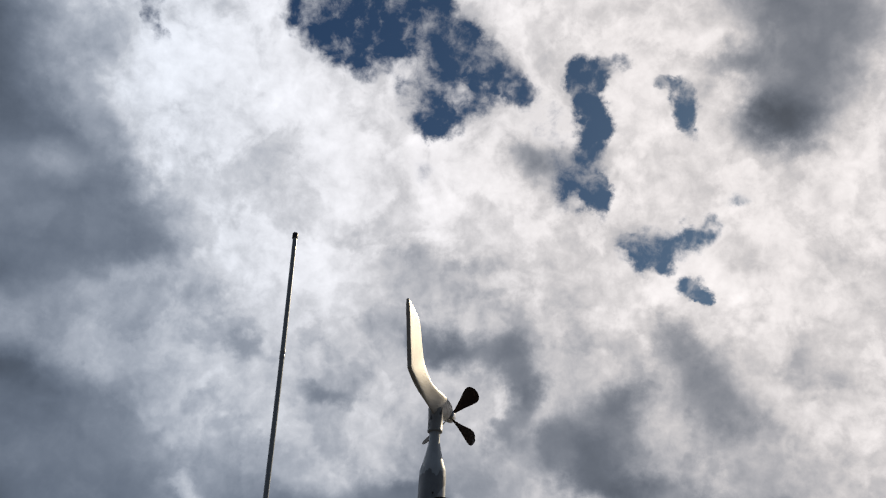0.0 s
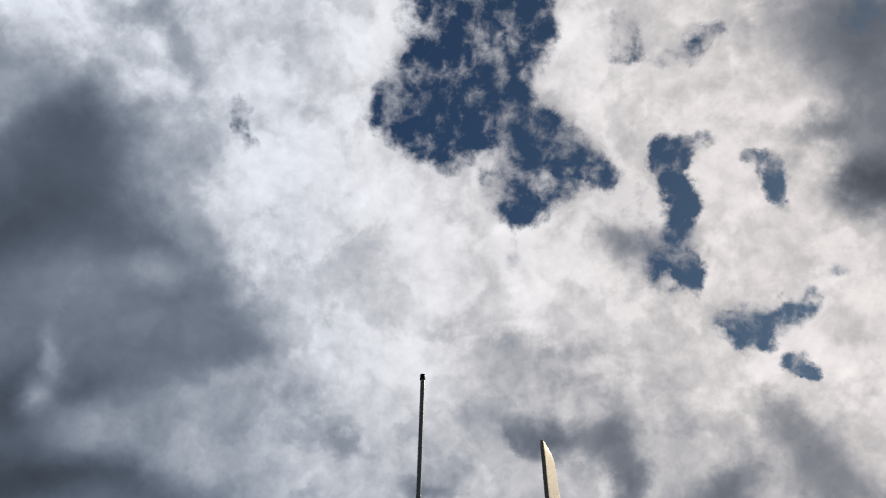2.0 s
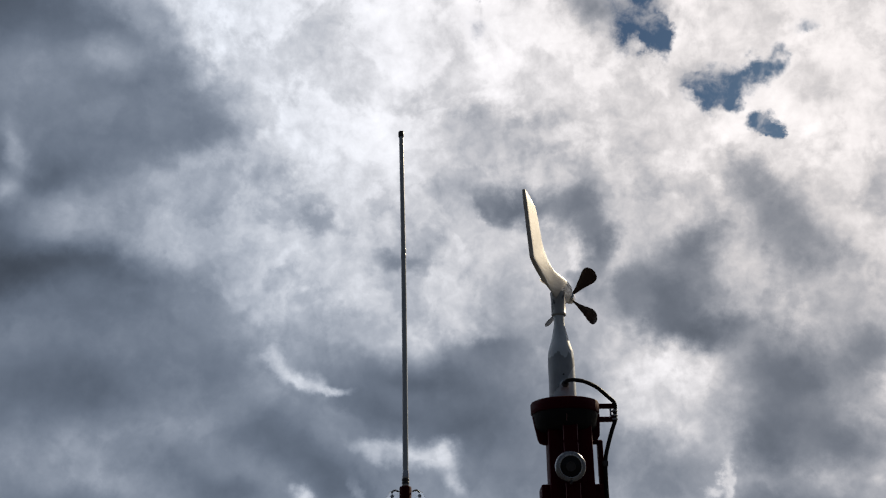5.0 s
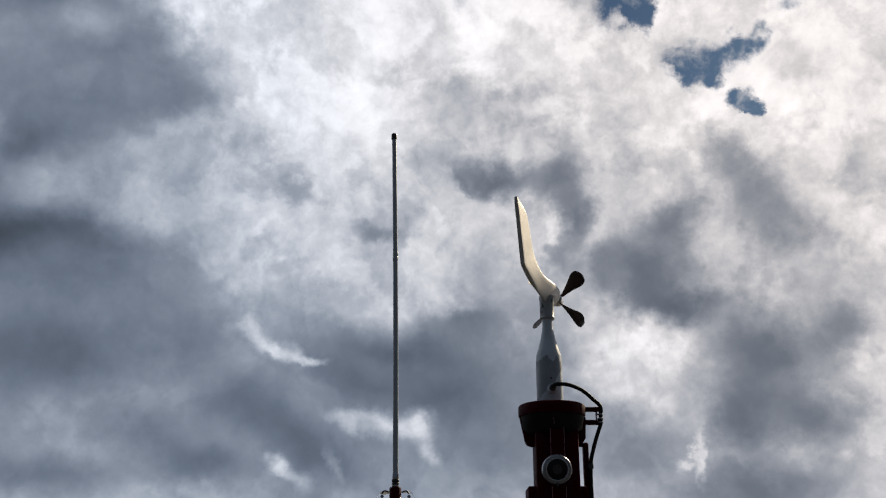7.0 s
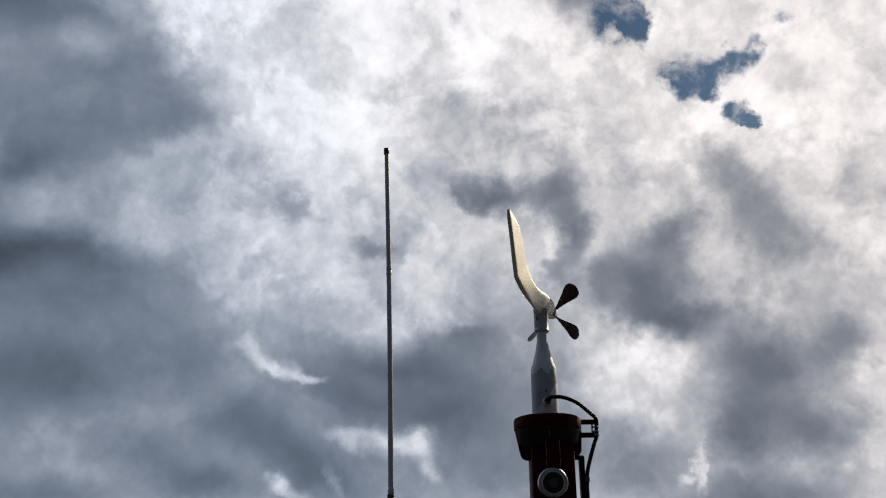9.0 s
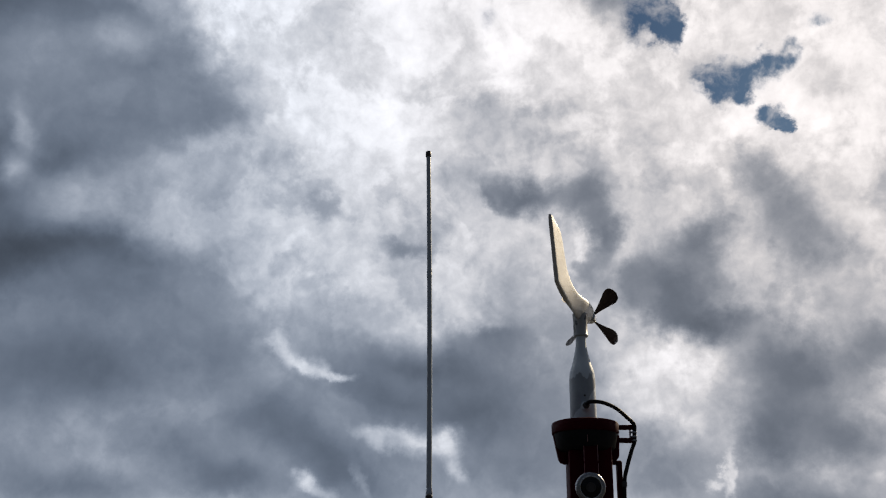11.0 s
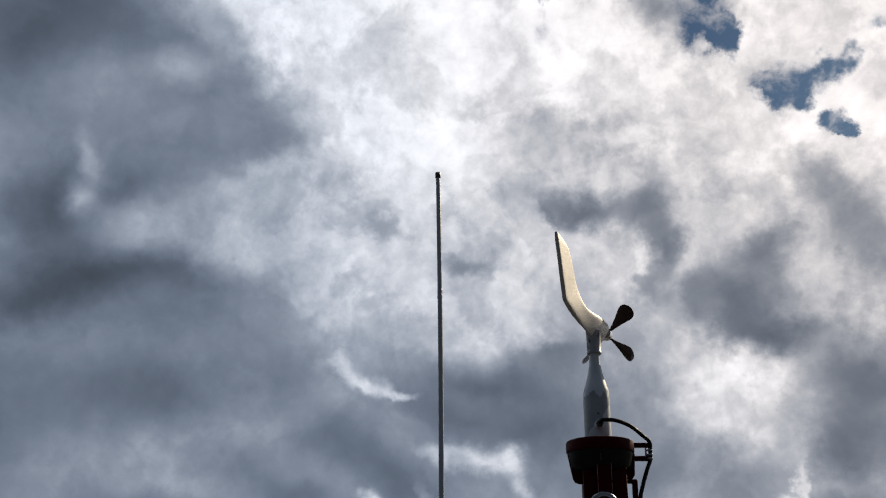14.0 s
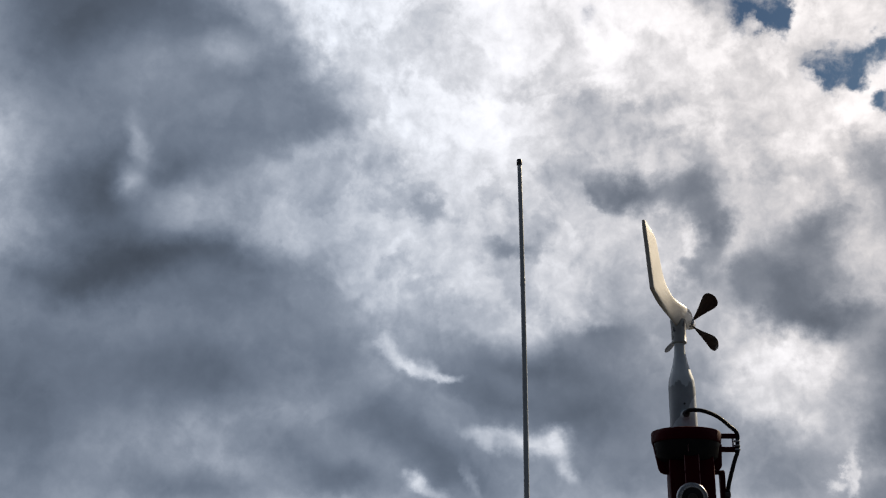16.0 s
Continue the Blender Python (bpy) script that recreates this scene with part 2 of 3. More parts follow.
ragged = wvec("ADD", flat.outputs[0], wvec("ADD", wvec("SCALE", coarse, 0.5), wvec("SCALE", fine, 1.0)))
gap = patches(GAPS_HIGH + GAPS_STRIP + GAPS_THIN, ragged, 0.0, True)
base = patches(CLOUD_WIDE + CLOUD_HIGH + CLOUD_TOP, bent, CLOUD_MEAN)
base = patches(CLOUD_WEST + CLOUD_LOW, soft_bent, base)
base = patches(CLOUD_MIDDLE + CLOUD_HOOK + CLOUD_EAST + CLOUD_RIM, bent, base)
base = patches(CLOUD_BRIGHT, wvec("ADD", flat.outputs[0], wvec("ADD", wvec("SCALE", coarse, 0.25), wvec("SCALE", fine, 0.7))), base)
# heavier cloud away from the sun's side of the sky
base = wmath("ADD", base, wrange(wvec("DOT_PRODUCT", way, VIEW_AHEAD), -0.1, 0.80, -0.92, 0.0))

bulk = wnoise(way, 7.5, 10.0, 0.53, False, 1.7, 0.15)
billow = wnoise(way, 20.0, 8.0, 0.55, False, 7.3, 0.2)
wisp = wnoise(way, 62.0, 6.0, 0.6, False, 5.1, 0.3)
crisp = wrange(wnoise(way, 13.0, 10.0, 0.57, False, 9.4, 0.25), 0.46, 0.54, -0.5, 0.5)
rough = wrange(base, 0.3, 0.95, 0.28, 1.0)
lit = wmath("ADD", wmath("MULTIPLY", wmath("SUBTRACT", bulk, 0.5), 0.30), wmath("MULTIPLY", wmath("SUBTRACT", billow, 0.5), 0.46))
lit = wmath("ADD", lit, wmath("MULTIPLY", wmath("SUBTRACT", wisp, 0.5), 0.36))
lit = wmath("ADD", lit, wmath("MULTIPLY", crisp, 0.10))
lit = wmath("ADD", wmath("MULTIPLY", lit, rough), base)

ramp = wt.nodes.new("ShaderNodeValToRGB")
ramp.color_ramp.interpolation = "LINEAR"
wt.links.new(wmath("MULTIPLY", lit, 0.8), ramp.inputs[0])
stops = []
for k in range(11):
    v = k / 8
    lum = 0.065 * 2 ** (3.79 * min(v, 0.97 + 0.5 * max(v - 0.97, 0)))
    w = min(max((v - 0.3) / 0.6, 0), 1)
    tint = (0.865 + 0.16 * w, 1.0, 1.245 - 0.23 * w)
    even = 0.2126 * tint[0] + 0.7152 * tint[1] + 0.0722 * tint[2]
    stops.append((v * 0.8, tuple(lum * c / even for c in tint)))
el = ramp.color_ramp.elements
while len(el) < len(stops):
    el.new(0.5)
for e, (p, c) in zip(el, stops):
    e.position, e.color = p, (*c, 1)

blue = wt.nodes.new("ShaderNodeTexSky")
blue.sky_type, blue.sun_disc = "NISHITA", False
blue.sun_elevation, blue.sun_rotation = radians(SUN_HEIGHT), radians(SUN_AZIMUTH)
dim = wvec("SCALE", blue.outputs[0], 0.084)
dim = wvec("MULTIPLY", dim, (0.168, 0.26, 0.352))

veil = wmath("ADD", wmath("MINIMUM", wmath("MULTIPLY", gap, 1.25), 1.12), wmath("MULTIPLY", wmath("SUBTRACT", billow, 0.5), 2.6))
veil = wmath("ADD", veil, wmath("MULTIPLY", wmath("SUBTRACT", wisp, 0.5), 2.1))
veil = wmath("ADD", veil, wmath("MULTIPLY", wmath("SUBTRACT", bulk, 0.5), -0.6))
clear = wrange(veil, 0.10, 1.25, 0.0, 1.0)
clear = wmath("MULTIPLY", clear, wrange(gap, 0.04, 0.3, 0.0, 1.0))
mix = wt.nodes.new("ShaderNodeMix")
mix.data_type = "RGBA"
wt.links.new(clear, mix.inputs["Factor"])
wt.links.new(ramp.outputs[0], mix.inputs["A"])
wt.links.new(dim, mix.inputs["B"])
back = wnode("ShaderNodeBackground", Strength=1.0)
# warmer towards the veiled sun, cooler away from it
sa, sh = radians(SUN_AZIMUTH), radians(SUN_HEIGHT)
sun_way = Vector((math.sin(sa) * math.cos(sh), math.cos(sa) * math.cos(sh), math.sin(sh)))
warm = wt.nodes.new("ShaderNodeMix")
warm.data_type = "RGBA"
wt.links.new(wrange(wvec("DOT_PRODUCT", way, tuple(sun_way)), 0.62, 0.97, 0.0, 1.0), warm.inputs["Factor"])
warm.inputs["A"].default_value, warm.inputs["B"].default_value = (0.925, 1.0, 1.085, 1), (1.028, 0.997, 0.972, 1)
wt.links.new(wvec("MULTIPLY", mix.outputs["Result"], warm.outputs["Result"]), back.inputs["Color"])
wout = wt.nodes.new("ShaderNodeOutputWorld")
wt.links.new(back.outputs[0], wout.inputs["Surface"])

sun_data = bpy.data.lights.new("sun", "SUN")
sun_data.energy, sun_data.angle, sun_data.color = 5.0, radians(0.6), (1.0, 0.83, 0.58)
sun = new("sun", sun_data)
sun.matrix_world = look(sun_way * 30, (0, 0, 0))


# ---- materials ----
def material(name, colours, rough=0.5, metal=0.0, grain=40.0, stain=7.0, bump=0.1, shine=0.5, patch=None, patch_at=0.6, patch_scale=18.0, coat=0.0, spread=0.12):
    """Mottled surface: two tones by stains, fine grain in roughness and relief, and an optional worn patch colour."""
    m = bpy.data.materials.new(name)
    m.use_nodes = True
    t = m.node_tree
    b = t.nodes["Principled BSDF"]
    b.inputs["Metallic"].default_value, b.inputs["Coat Weight"].default_value = metal, coat
    b.inputs["Specular IOR Level"].default_value = shine
    co = t.nodes.new("ShaderNodeTexCoord").outputs["Object"]

    def tex(scale, detail=5.0, rough_=0.6):
        n = t.nodes.new("ShaderNodeTexNoise")
        n.inputs["Scale"].default_value, n.inputs["Detail"].default_value, n.inputs["Roughness"].default_value = scale, detail, rough_
        t.links.new(co, n.inputs["Vector"])
        return n.outputs["Fac"]

    def ranged(v, a, b_, c, d):
        n = t.nodes.new("ShaderNodeMapRange")
        t.links.new(v, n.inputs["Value"])
        for key, x in (("From Min", a), ("From Max", b_), ("To Min", c), ("To Max", d)):
            n.inputs[key].default_value = x
        return n.outputs[0]

    def mixed(fac, a, b_):
        n = t.nodes.new("ShaderNodeMix")
        n.data_type = "RGBA"
        t.links.new(fac, n.inputs["Factor"])
        for key, x in (("A", a), ("B", b_)):
            if isinstance(x, tuple):
                n.inputs[key].default_value = (*x, 1)
            else:
                t.links.new(x, n.inputs[key])
        return n.outputs["Result"]

    stains, grains = tex(stain), tex(grain, 3.0)
    col = mixed(ranged(stains, 0.35, 0.65, 0, 1), colours[0], colours[1])
    rgh = ranged(grains, 0.3, 0.7, max(rough - spread, 0.03), min(rough + spread, 1.0))
    if patch:
        edge = tex(patch_scale, 6.0, 0.7)
        col = mixed(ranged(edge, patch_at, patch_at + 0.03, 0, 1), col, patch)
    t.links.new(col, b.inputs["Base Color"])
    t.links.new(rgh, b.inputs["Roughness"])
    bp = t.nodes.new("ShaderNodeBump")
    bp.inputs["Strength"].default_value, bp.inputs["Distance"].default_value = bump, 0.002
    t.links.new(grains, bp.inputs["Height"])
    t.links.new(bp.outputs[0], b.inputs["Normal"])
    return m


RED = material("red_paint", ((0.046, 0.0015, 0.005), (0.033, 0.001, 0.004)), 0.6, shine=0.05, grain=120, stain=14, bump=0.15)
WHITE_PLASTIC = material("white_plastic", ((0.57, 0.55, 0.52), (0.49, 0.47, 0.44)), 0.46, grain=200, stain=16, bump=0.05)
MAST_PAINT = material("mast_paint", ((0.56, 0.61, 0.66), (0.47, 0.52, 0.57)), 0.5, grain=150, stain=20, bump=0.12)
BARE_GREY = material("bare_grey", ((0.25, 0.275, 0.31), (0.33, 0.36, 0.40)), 0.55, grain=120, stain=24, bump=0.2)
COLLAR = material("collar_plastic", ((0.36, 0.37, 0.38), (0.28, 0.29, 0.30)), 0.5, grain=150, stain=30, bump=0.1, patch=(0.05, 0.052, 0.058), patch_at=0.55, patch_scale=34)
BLACK_PLASTIC = material("black_plastic", ((0.020, 0.018, 0.019), (0.030, 0.026, 0.026)), 0.5, grain=160, stain=20, bump=0.06)
BLADE = material("blade_plastic", ((0.028, 0.016, 0.014), (0.038, 0.021, 0.018)), 0.5, grain=160, stain=20, bump=0.06, shine=0.3)
# black of the cable rubber; under the flange it is painted shade
RUBBER_AND_SHADE = material("black_rubber_and_shade", ((0.010, 0.010, 0.011), (0.016, 0.016, 0.018)), 0.6, grain=200, stain=30, bump=0.1, shine=0.08)
FIBREGLASS = material("grey_fibreglass", ((0.40, 0.44, 0.48), (0.34, 0.38, 0.42)), 0.3, grain=220, stain=9, bump=0.05)
STEEL = material("stainless_steel", ((0.46, 0.46, 0.47), (0.36, 0.37, 0.39)), 0.24, 1.0, grain=160, stain=30, bump=0.05)
# same steel with the shade on U-bolts and wires put into its colour
SHADED_STEEL = material("shaded_steel", ((0.16, 0.165, 0.175), (0.11, 0.115, 0.12)), 0.22, 1.0, grain=160, stain=30, bump=0.05)
DOME_WHITE = material("dome_white", ((0.56, 0.60, 0.65), (0.48, 0.52, 0.57)), 0.6, grain=160, stain=14, bump=0.05)
CAMERA_RING = material("dull_chrome", ((0.30, 0.31, 0.33), (0.22, 0.23, 0.25)), 0.32, 1.0, grain=160, stain=40, bump=0.05)
PALE_EDGE = material("pale_edge", ((0.42, 0.26, 0.26), (0.30, 0.12, 0.12)), 0.45, grain=90, stain=60, bump=0.1)
CLEAR = material("clear_acrylic", ((0.95, 0.96, 0.97), (0.90, 0.92, 0.94)), 0.04, grain=60, stain=12, bump=0.02, spread=0.02)
CLEAR.node_tree.nodes["Principled BSDF"].inputs["Transmission Weight"].default_value = 1.0
CLEAR.node_tree.nodes["Principled BSDF"].inputs["IOR"].default_value = 1.3
DARK_GLASS = material("dark_glass", ((0.006, 0.006, 0.007), (0.009, 0.009, 0.010)), 0.12, grain=60, stain=10, bump=0.0, shine=0.2, spread=0.03)
GROUND = material("dark_ground", ((0.022, 0.025, 0.029), (0.016, 0.019, 0.022)), 0.85, grain=30, stain=0.6, bump=0.4)


# ---- mesh helpers ----
def finish(bm, smooth_angle=40):
    bmesh.ops.recalc_face_normals(bm, faces=bm.faces)
    for f in bm.faces:
        f.smooth = True
    for e in bm.edges:
        if len(e.link_faces) == 2 and e.calc_face_angle(0) > radians(smooth_angle):
            e.smooth = False


def part(name, bm, mat, parent=None, label="", at=None):
    finish(bm)
    me = bpy.data.meshes.new(name)
    bm.to_mesh(me)
    bm.free()
    me.materials.append(mat)
    ob = new(name, me)
    if at is not None:
        ob.matrix_world = at
    if parent:
        ob.parent = parent
    if label:
        tagged(ob, label)
    return ob


def thing(name, place, label, category, group=""):
    ob = new(name)
    ob.location = place
    ob.empty_display_size = 0.05
    return tagged(ob, label, category, group)


def skin(bm, rings, cap=True):
    """Joins closed rings of points into a skin."""
    vs = [[bm.verts.new(p) for p in r] for r in rings]
    n = len(vs[0])
    for a, b in zip(vs, vs[1:]):
        for i in range(n):
            bm.faces.new((a[i], a[(i + 1) % n], b[(i + 1) % n], b[i]))
    if cap:
        bm.faces.new(vs[0])
        bm.faces.new(list(reversed(vs[-1])))
    return bm


def lathe(profile, n=32, m=Matrix()):
    """Turned shape about z from (height, radius) rows."""
    bm = bmesh.new()
    rings = []
    for h, r in profile:
        rings.append([m @ Vector((r * math.cos(2 * math.pi * i / n), r * math.sin(2 * math.pi * i / n), h)) for i in range(n)])
    return skin(bm, rings)


def smooth_path(points, steps=8):
    pts = [Vector(p) for p in points]
    pts = [2 * pts[0] - pts[1]] + pts + [2 * pts[-1] - pts[-2]]
    out = []
    for i in range(1, len(pts) - 2):
        a, b, c, d = pts[i - 1:i + 3]
        for k in range(steps):
            t = k / steps
            out.append(0.5 * (2 * b + (c - a) * t + (2 * a - 5 * b + 4 * c - d) * t * t + (3 * b - a - 3 * c + d) * t ** 3))
    out.append(pts[-2])
    return out


def tube(points, radius, n=12, steps=8, bm=None, ends=True):
    """A round bar along a smooth path."""
    bm = bm or bmesh.new()
    path = smooth_path(points, steps)
    rings = []
    side = None
    for i, p in enumerate(path):
        d = (path[min(i + 1, len(path) - 1)] - path[max(i - 1, 0)]).normalized()
        if side is None:
            side = d.orthogonal().normalized()
        side = (side - d * side.dot(d)).normalized()
        up = d.cross(side)
        rings.append([p + radius * (side * math.cos(2 * math.pi * k / n) + up * math.sin(2 * math.pi * k / n)) for k in range(n)])
    return skin(bm, rings, ends)


def box(x0, x1, y0, y1, z0, z1, bevel=0.002, seg=2, bm=None):
    bm = bm or bmesh.new()
    got = bmesh.ops.create_cube(bm, size=1)["verts"]
    for v in got:
        v.co = Vector(((x0 + x1) / 2 + v.co.x * (x1 - x0), (y0 + y1) / 2 + v.co.y * (y1 - y0), (z0 + z1) / 2 + v.co.z * (z1 - z0)))
    if bevel:
        es = {e for v in got for e in v.link_edges}
        bmesh.ops.bevel(bm, geom=list(es), offset=bevel, segments=seg, affect="EDGES", profile=0.5)
    return bm


def plate(outline, thick, axis="y", bevel=0.0015):
    """A flat plate with a given outline (a, z), centred on axis."""
    bm = bmesh.new()
    if axis == "y":
        vs = [bm.verts.new((a, -thick / 2, z)) for a, z in outline]
        push = Vector((0, thick, 0))
    elif axis == "x":
        vs = [bm.verts.new((-thick / 2, a, z)) for a, z in outline]
        push = Vector((thick, 0, 0))
    else:
        vs = [bm.verts.new((a, z, -thick / 2)) for a, z in outline]
        push = Vector((0, 0, thick))
    face = bm.faces.new(vs)
    ext = bmesh.ops.extrude_face_region(bm, geom=[face])
    for g in ext["geom"]:
        if isinstance(g, bmesh.types.BMVert):
            g.co += push
    if bevel:
        bmesh.ops.recalc_face_normals(bm, faces=bm.faces)
        sharp = [e for e in bm.edges if len(e.link_faces) == 2 and e.calc_face_angle(0) > radians(50)]
        bmesh.ops.bevel(bm, geom=sharp, offset=bevel, segments=2, affect="EDGES", profile=0.5)
    return bm


def hexnut(x, y, z, r=0.005, h=0.004, axis="y"):
    turn = Matrix.Rotation(radians(90), 4, "X") if axis == "y" else Matrix()
    return lathe([(-h / 2, r * 0.85), (-h / 2 * 0.7, r), (h / 2 * 0.7, r), (h / 2, r * 0.85)], 6, Matrix.Translation((x, y, z)) @ turn)


# ---- ground ----
gb = bmesh.new()
bmesh.ops.create_grid(gb, x_segments=8, y_segments=8, size=2500)
ground = part("ground", gb, GROUND)
tagged(ground, "dark grey weathered ground under the red post", "ground", kind="structure")

# ---- red post with its fittings ----
AX, AY, NZ = 0.243, 2.270, 2.247          # axis of the wind sensor, and the height of its collar's lower rim
P = Vector((AX, AY, NZ))


def rel(bm):
    """Moves a mesh drawn about the collar down to the post's own origin on the ground."""
    bmesh.ops.translate(bm, verts=bm.verts, vec=(0, 0, NZ))
    return bm


post = thing("signal_post", (AX, AY, 0), "dark red painted steel post with a round top flange", "post")
part("column", rel(box(-0.040, 0.056, -0.040, 0.045, -NZ, -0.226, 0.004)), RED, post)
part("front_channel", rel(box(-0.0092, 0.0215, -0.062, -0.0395, -NZ + 0.01, -0.240, 0.0025)), RED, post)
FL_R = 0.0765
part("top_flange", rel(lathe([(-0.2325, FL_R - 0.003), (-0.2315, FL_R - 0.0010), (-0.229, FL_R), (-0.210, FL_R), (-0.207, FL_R - 0.0015), (-0.2055, FL_R - 0.005)], 64, Matrix.Translation((0.0025, 0, 0)))), RED, post)
# added black body; its colour stands in for shade under the flange
part("flange_shade", rel(lathe([(-0.2735, 0.052), (-0.2715, 0.058), (-0.2630, 0.0675), (-0.2302, 0.0730)], 48, Matrix.Translation((0.0025, 0, 0)))), RUBBER_AND_SHADE, post, "black body in place of the shade under the flange")
gus = [(-0.0715, -0.233), (-0.0665, -0.260), (-0.0605, -0.2885), (-0.0565, -0.2955), (-0.048, -0.299), (-0.039, -0.2995),
       (-0.039, -0.245), (0.055, -0.245), (0.055, -0.286), (0.066, -0.290), (0.072, -0.288), (0.0765, -0.281), (0.079, -0.233)]
part("side_gusset", rel(plate(gus, 0.016)), RED, post)
part("front_rib", rel(plate([(-0.0690, -0.2320), (-0.040, -0.2320), (-0.040, -0.285), (-0.0660, -0.2600)], 0.005, "x")), RED, post)
band = rel(box(-0.0585, 0.0755, -0.030, 0.055, -0.452, -0.389, 0.004))
part("clamp_band", band, RED, post)
part("clamp_band", rel(box(-0.0585, 0.0755, -0.030, 0.055, -0.760, -0.690, 0.004)), RED, post)
strip = rel(box(0.0700, 0.0810, -0.014, 0.012, -1.30, -0.293, 0.0015))
part("cable_rail", strip, RED, post)
part("rail_bracket", rel(box(0.054, 0.0800, -0.010, 0.008, -0.2985, -0.2905, 0.0015)), RED, post)
part("bracket_arm", rel(box(0.078, 0.1145, -0.007, 0.007, -0.2190, -0.2090, 0.002)), RED, post)
part("bracket_arm", rel(box(0.074, 0.1135, -0.007, 0.007, -0.2490, -0.2385, 0.002)), RED, post)
part("bracket_upright", rel(tube([(0.1045, 0, -0.2185), (0.1045, 0, -0.239)], 0.0022, 8, 2)), STEEL, post)
for z in (-0.226, -0.236, -0.2445):
    tie = lathe([(-0.0018, 0.0062), (-0.001, 0.0068), (0.001, 0.0068), (0.0018, 0.0062)], 14, Matrix.Translation((0.1125, -0.004, z)))
    part("cable_tie", rel(tie), BARE_GREY, post)
for z in (-0.345, -0.52):
    part("cable_clip", rel(box(0.0765, 0.0885, -0.0255, -0.0135, z - 0.006, z + 0.006, 0.0015)), BLACK_PLASTIC, post)
loop = tube([(0.082, -0.004, -0.424), (0.090, -0.004, -0.421), (0.0935, -0.004, -0.430), (0.091, -0.004, -0.452), (0.085, -0.004, -0.470)], 0.0022, 10, 6)
part("wire_loop", rel(loop), RUBBER_AND_SHADE, post)
for x, z in ((-0.0585 + 0.010, -0.400), (-0.0585 + 0.010, -0.436), (0.066, -0.400), (0.066, -0.436)):
    part("bolt_head", rel(hexnut(x, -0.0315, z, 0.0048, 0.005)), RED, post)
# thin pale strips along the front edges of the channel and rib
for x in (-0.0090, 0.0213):
    for z0, z1 in ((-0.300, -0.255), (-0.335, -0.305), (-0.430, -0.392), (-0.520, -0.436)):
        part("pale_edge", rel(box(x - 0.0005, x + 0.0005, -0.0624, -0.0600, z0, z1, 0)), PALE_EDGE, post, "thin pale edge strip")
part("pale_edge", rel(box(-0.0012, -0.0005, -0.0704, -0.0680, -0.259, -0.232, 0)), PALE_EDGE, post, "thin pale edge strip")

# round camera on the front of the post
lamp = thing("round_camera", (AX + 0.001, AY - 0.062, NZ - 0.358), "round chrome-ringed camera with dark glass on the red post", "camera")
face_m = Matrix.Rotation(radians(90 + 6), 4, "X")
part("mount", lathe([(-0.006, 0.026), (0.004, 0.030), (0.012, 0.0315)], 40, face_m), BLACK_PLASTIC, lamp)
part("housing", lathe([(0.002, 0.0305), (0.005, 0.0325), (0.014, 0.0330), (0.018, 0.0322), (0.0205, 0.0305), (0.0212, 0.0290), (0.0205, 0.0240)], 48, face_m), CAMERA_RING, lamp, "dull chrome ring")
ring = bmesh.new()
rows_ = [[face_m @ Vector(((0.0236 + 0.0016 * math.cos(b)) * math.cos(a), (0.0236 + 0.0016 * math.cos(b)) * math.sin(a), 0.0216 + 0.0016 * math.sin(b)))
          for b in [2 * math.pi * k / 12 for k in range(12)]] for a in [2 * math.pi * j / 48 for j in range(49)]]
skin(ring, rows_, False)
bmesh.ops.remove_doubles(ring, verts=ring.verts, dist=1e-6)
part("bezel", ring, STEEL, lamp, "polished bezel")
part("glass", lathe([(0.014, 0.0228), (0.0206, 0.0226), (0.0222, 0.018), (0.0232, 0.010), (0.0236, 0.002)], 40, face_m), DARK_GLASS, lamp, "dark domed glass")
part("lens_barrel", lathe([(0.0237, 0.0105), (0.0252, 0.0105), (0.0252, 0.0085), (0.0240, 0.0080)], 32, face_m), BLACK_PLASTIC, lamp)
part("drain_lug", box(-0.002, 0.002, -0.024, -0.014, -0.0385, -0.030, 0.001), BLACK_PLASTIC, lamp)

# ---- wind sensor ----
VANE_TURN = 19.5
sensor = thing("wind_sensor", (AX, AY, NZ - 0.2085), "white propeller wind vane sensor on a peeling grey mast", "wind sensor")
UP = 0.2085


def sens(bm, turned=False):
    if turned:
        bmesh.ops.rotate(bm, verts=bm.verts, cent=(0, 0, 0), matrix=Matrix.Rotation(radians(-VANE_TURN), 3, "Z"))
    bmesh.ops.translate(bm, verts=bm.verts, vec=(0, 0, UP))
    return bm


mast = part("mast", sens(lathe([(-0.2085, 0.0300), (-0.196, 0.0302), (-0.140, 0.0300), (-0.092, 0.0292), (-0.086, 0.0282), (-0.070, 0.0232),
                                (-0.050, 0.0178), (-0.032, 0.0142), (-0.024, 0.0128), (-0.016, 0.0122), (0.002, 0.0122)], 48)), MAST_PAINT, sensor, "grey-white paint, peeling low down")
# bare band where the paint has flaked off, with a ragged upper edge
flake = bmesh.new()
fr = [[], [], []]
for i in range(72):
    a = 2 * math.pi * i / 72
    rag = 0.012 * noise.noise((2.2 * math.cos(a), 2.2 * math.sin(a), 0.3)) + 0.006 * noise.noise((9 * math.cos(a), 9 * math.sin(a), 1.7))
    low = 0.016 * noise.noise((1.6 * math.cos(a), 1.6 * math.sin(a), 4.1)) + 0.005 * noise.noise((8 * math.cos(a), 8 * math.sin(a), 6.0))
    for ring_, z, r in zip(fr, (-0.160 + low + 0.034 * math.cos(a), -0.118, -0.101 + rag), (0.03038, 0.03030, 0.02972)):
        ring_.append((r * math.cos(a), r * math.sin(a), z))
skin(flake, fr, False)
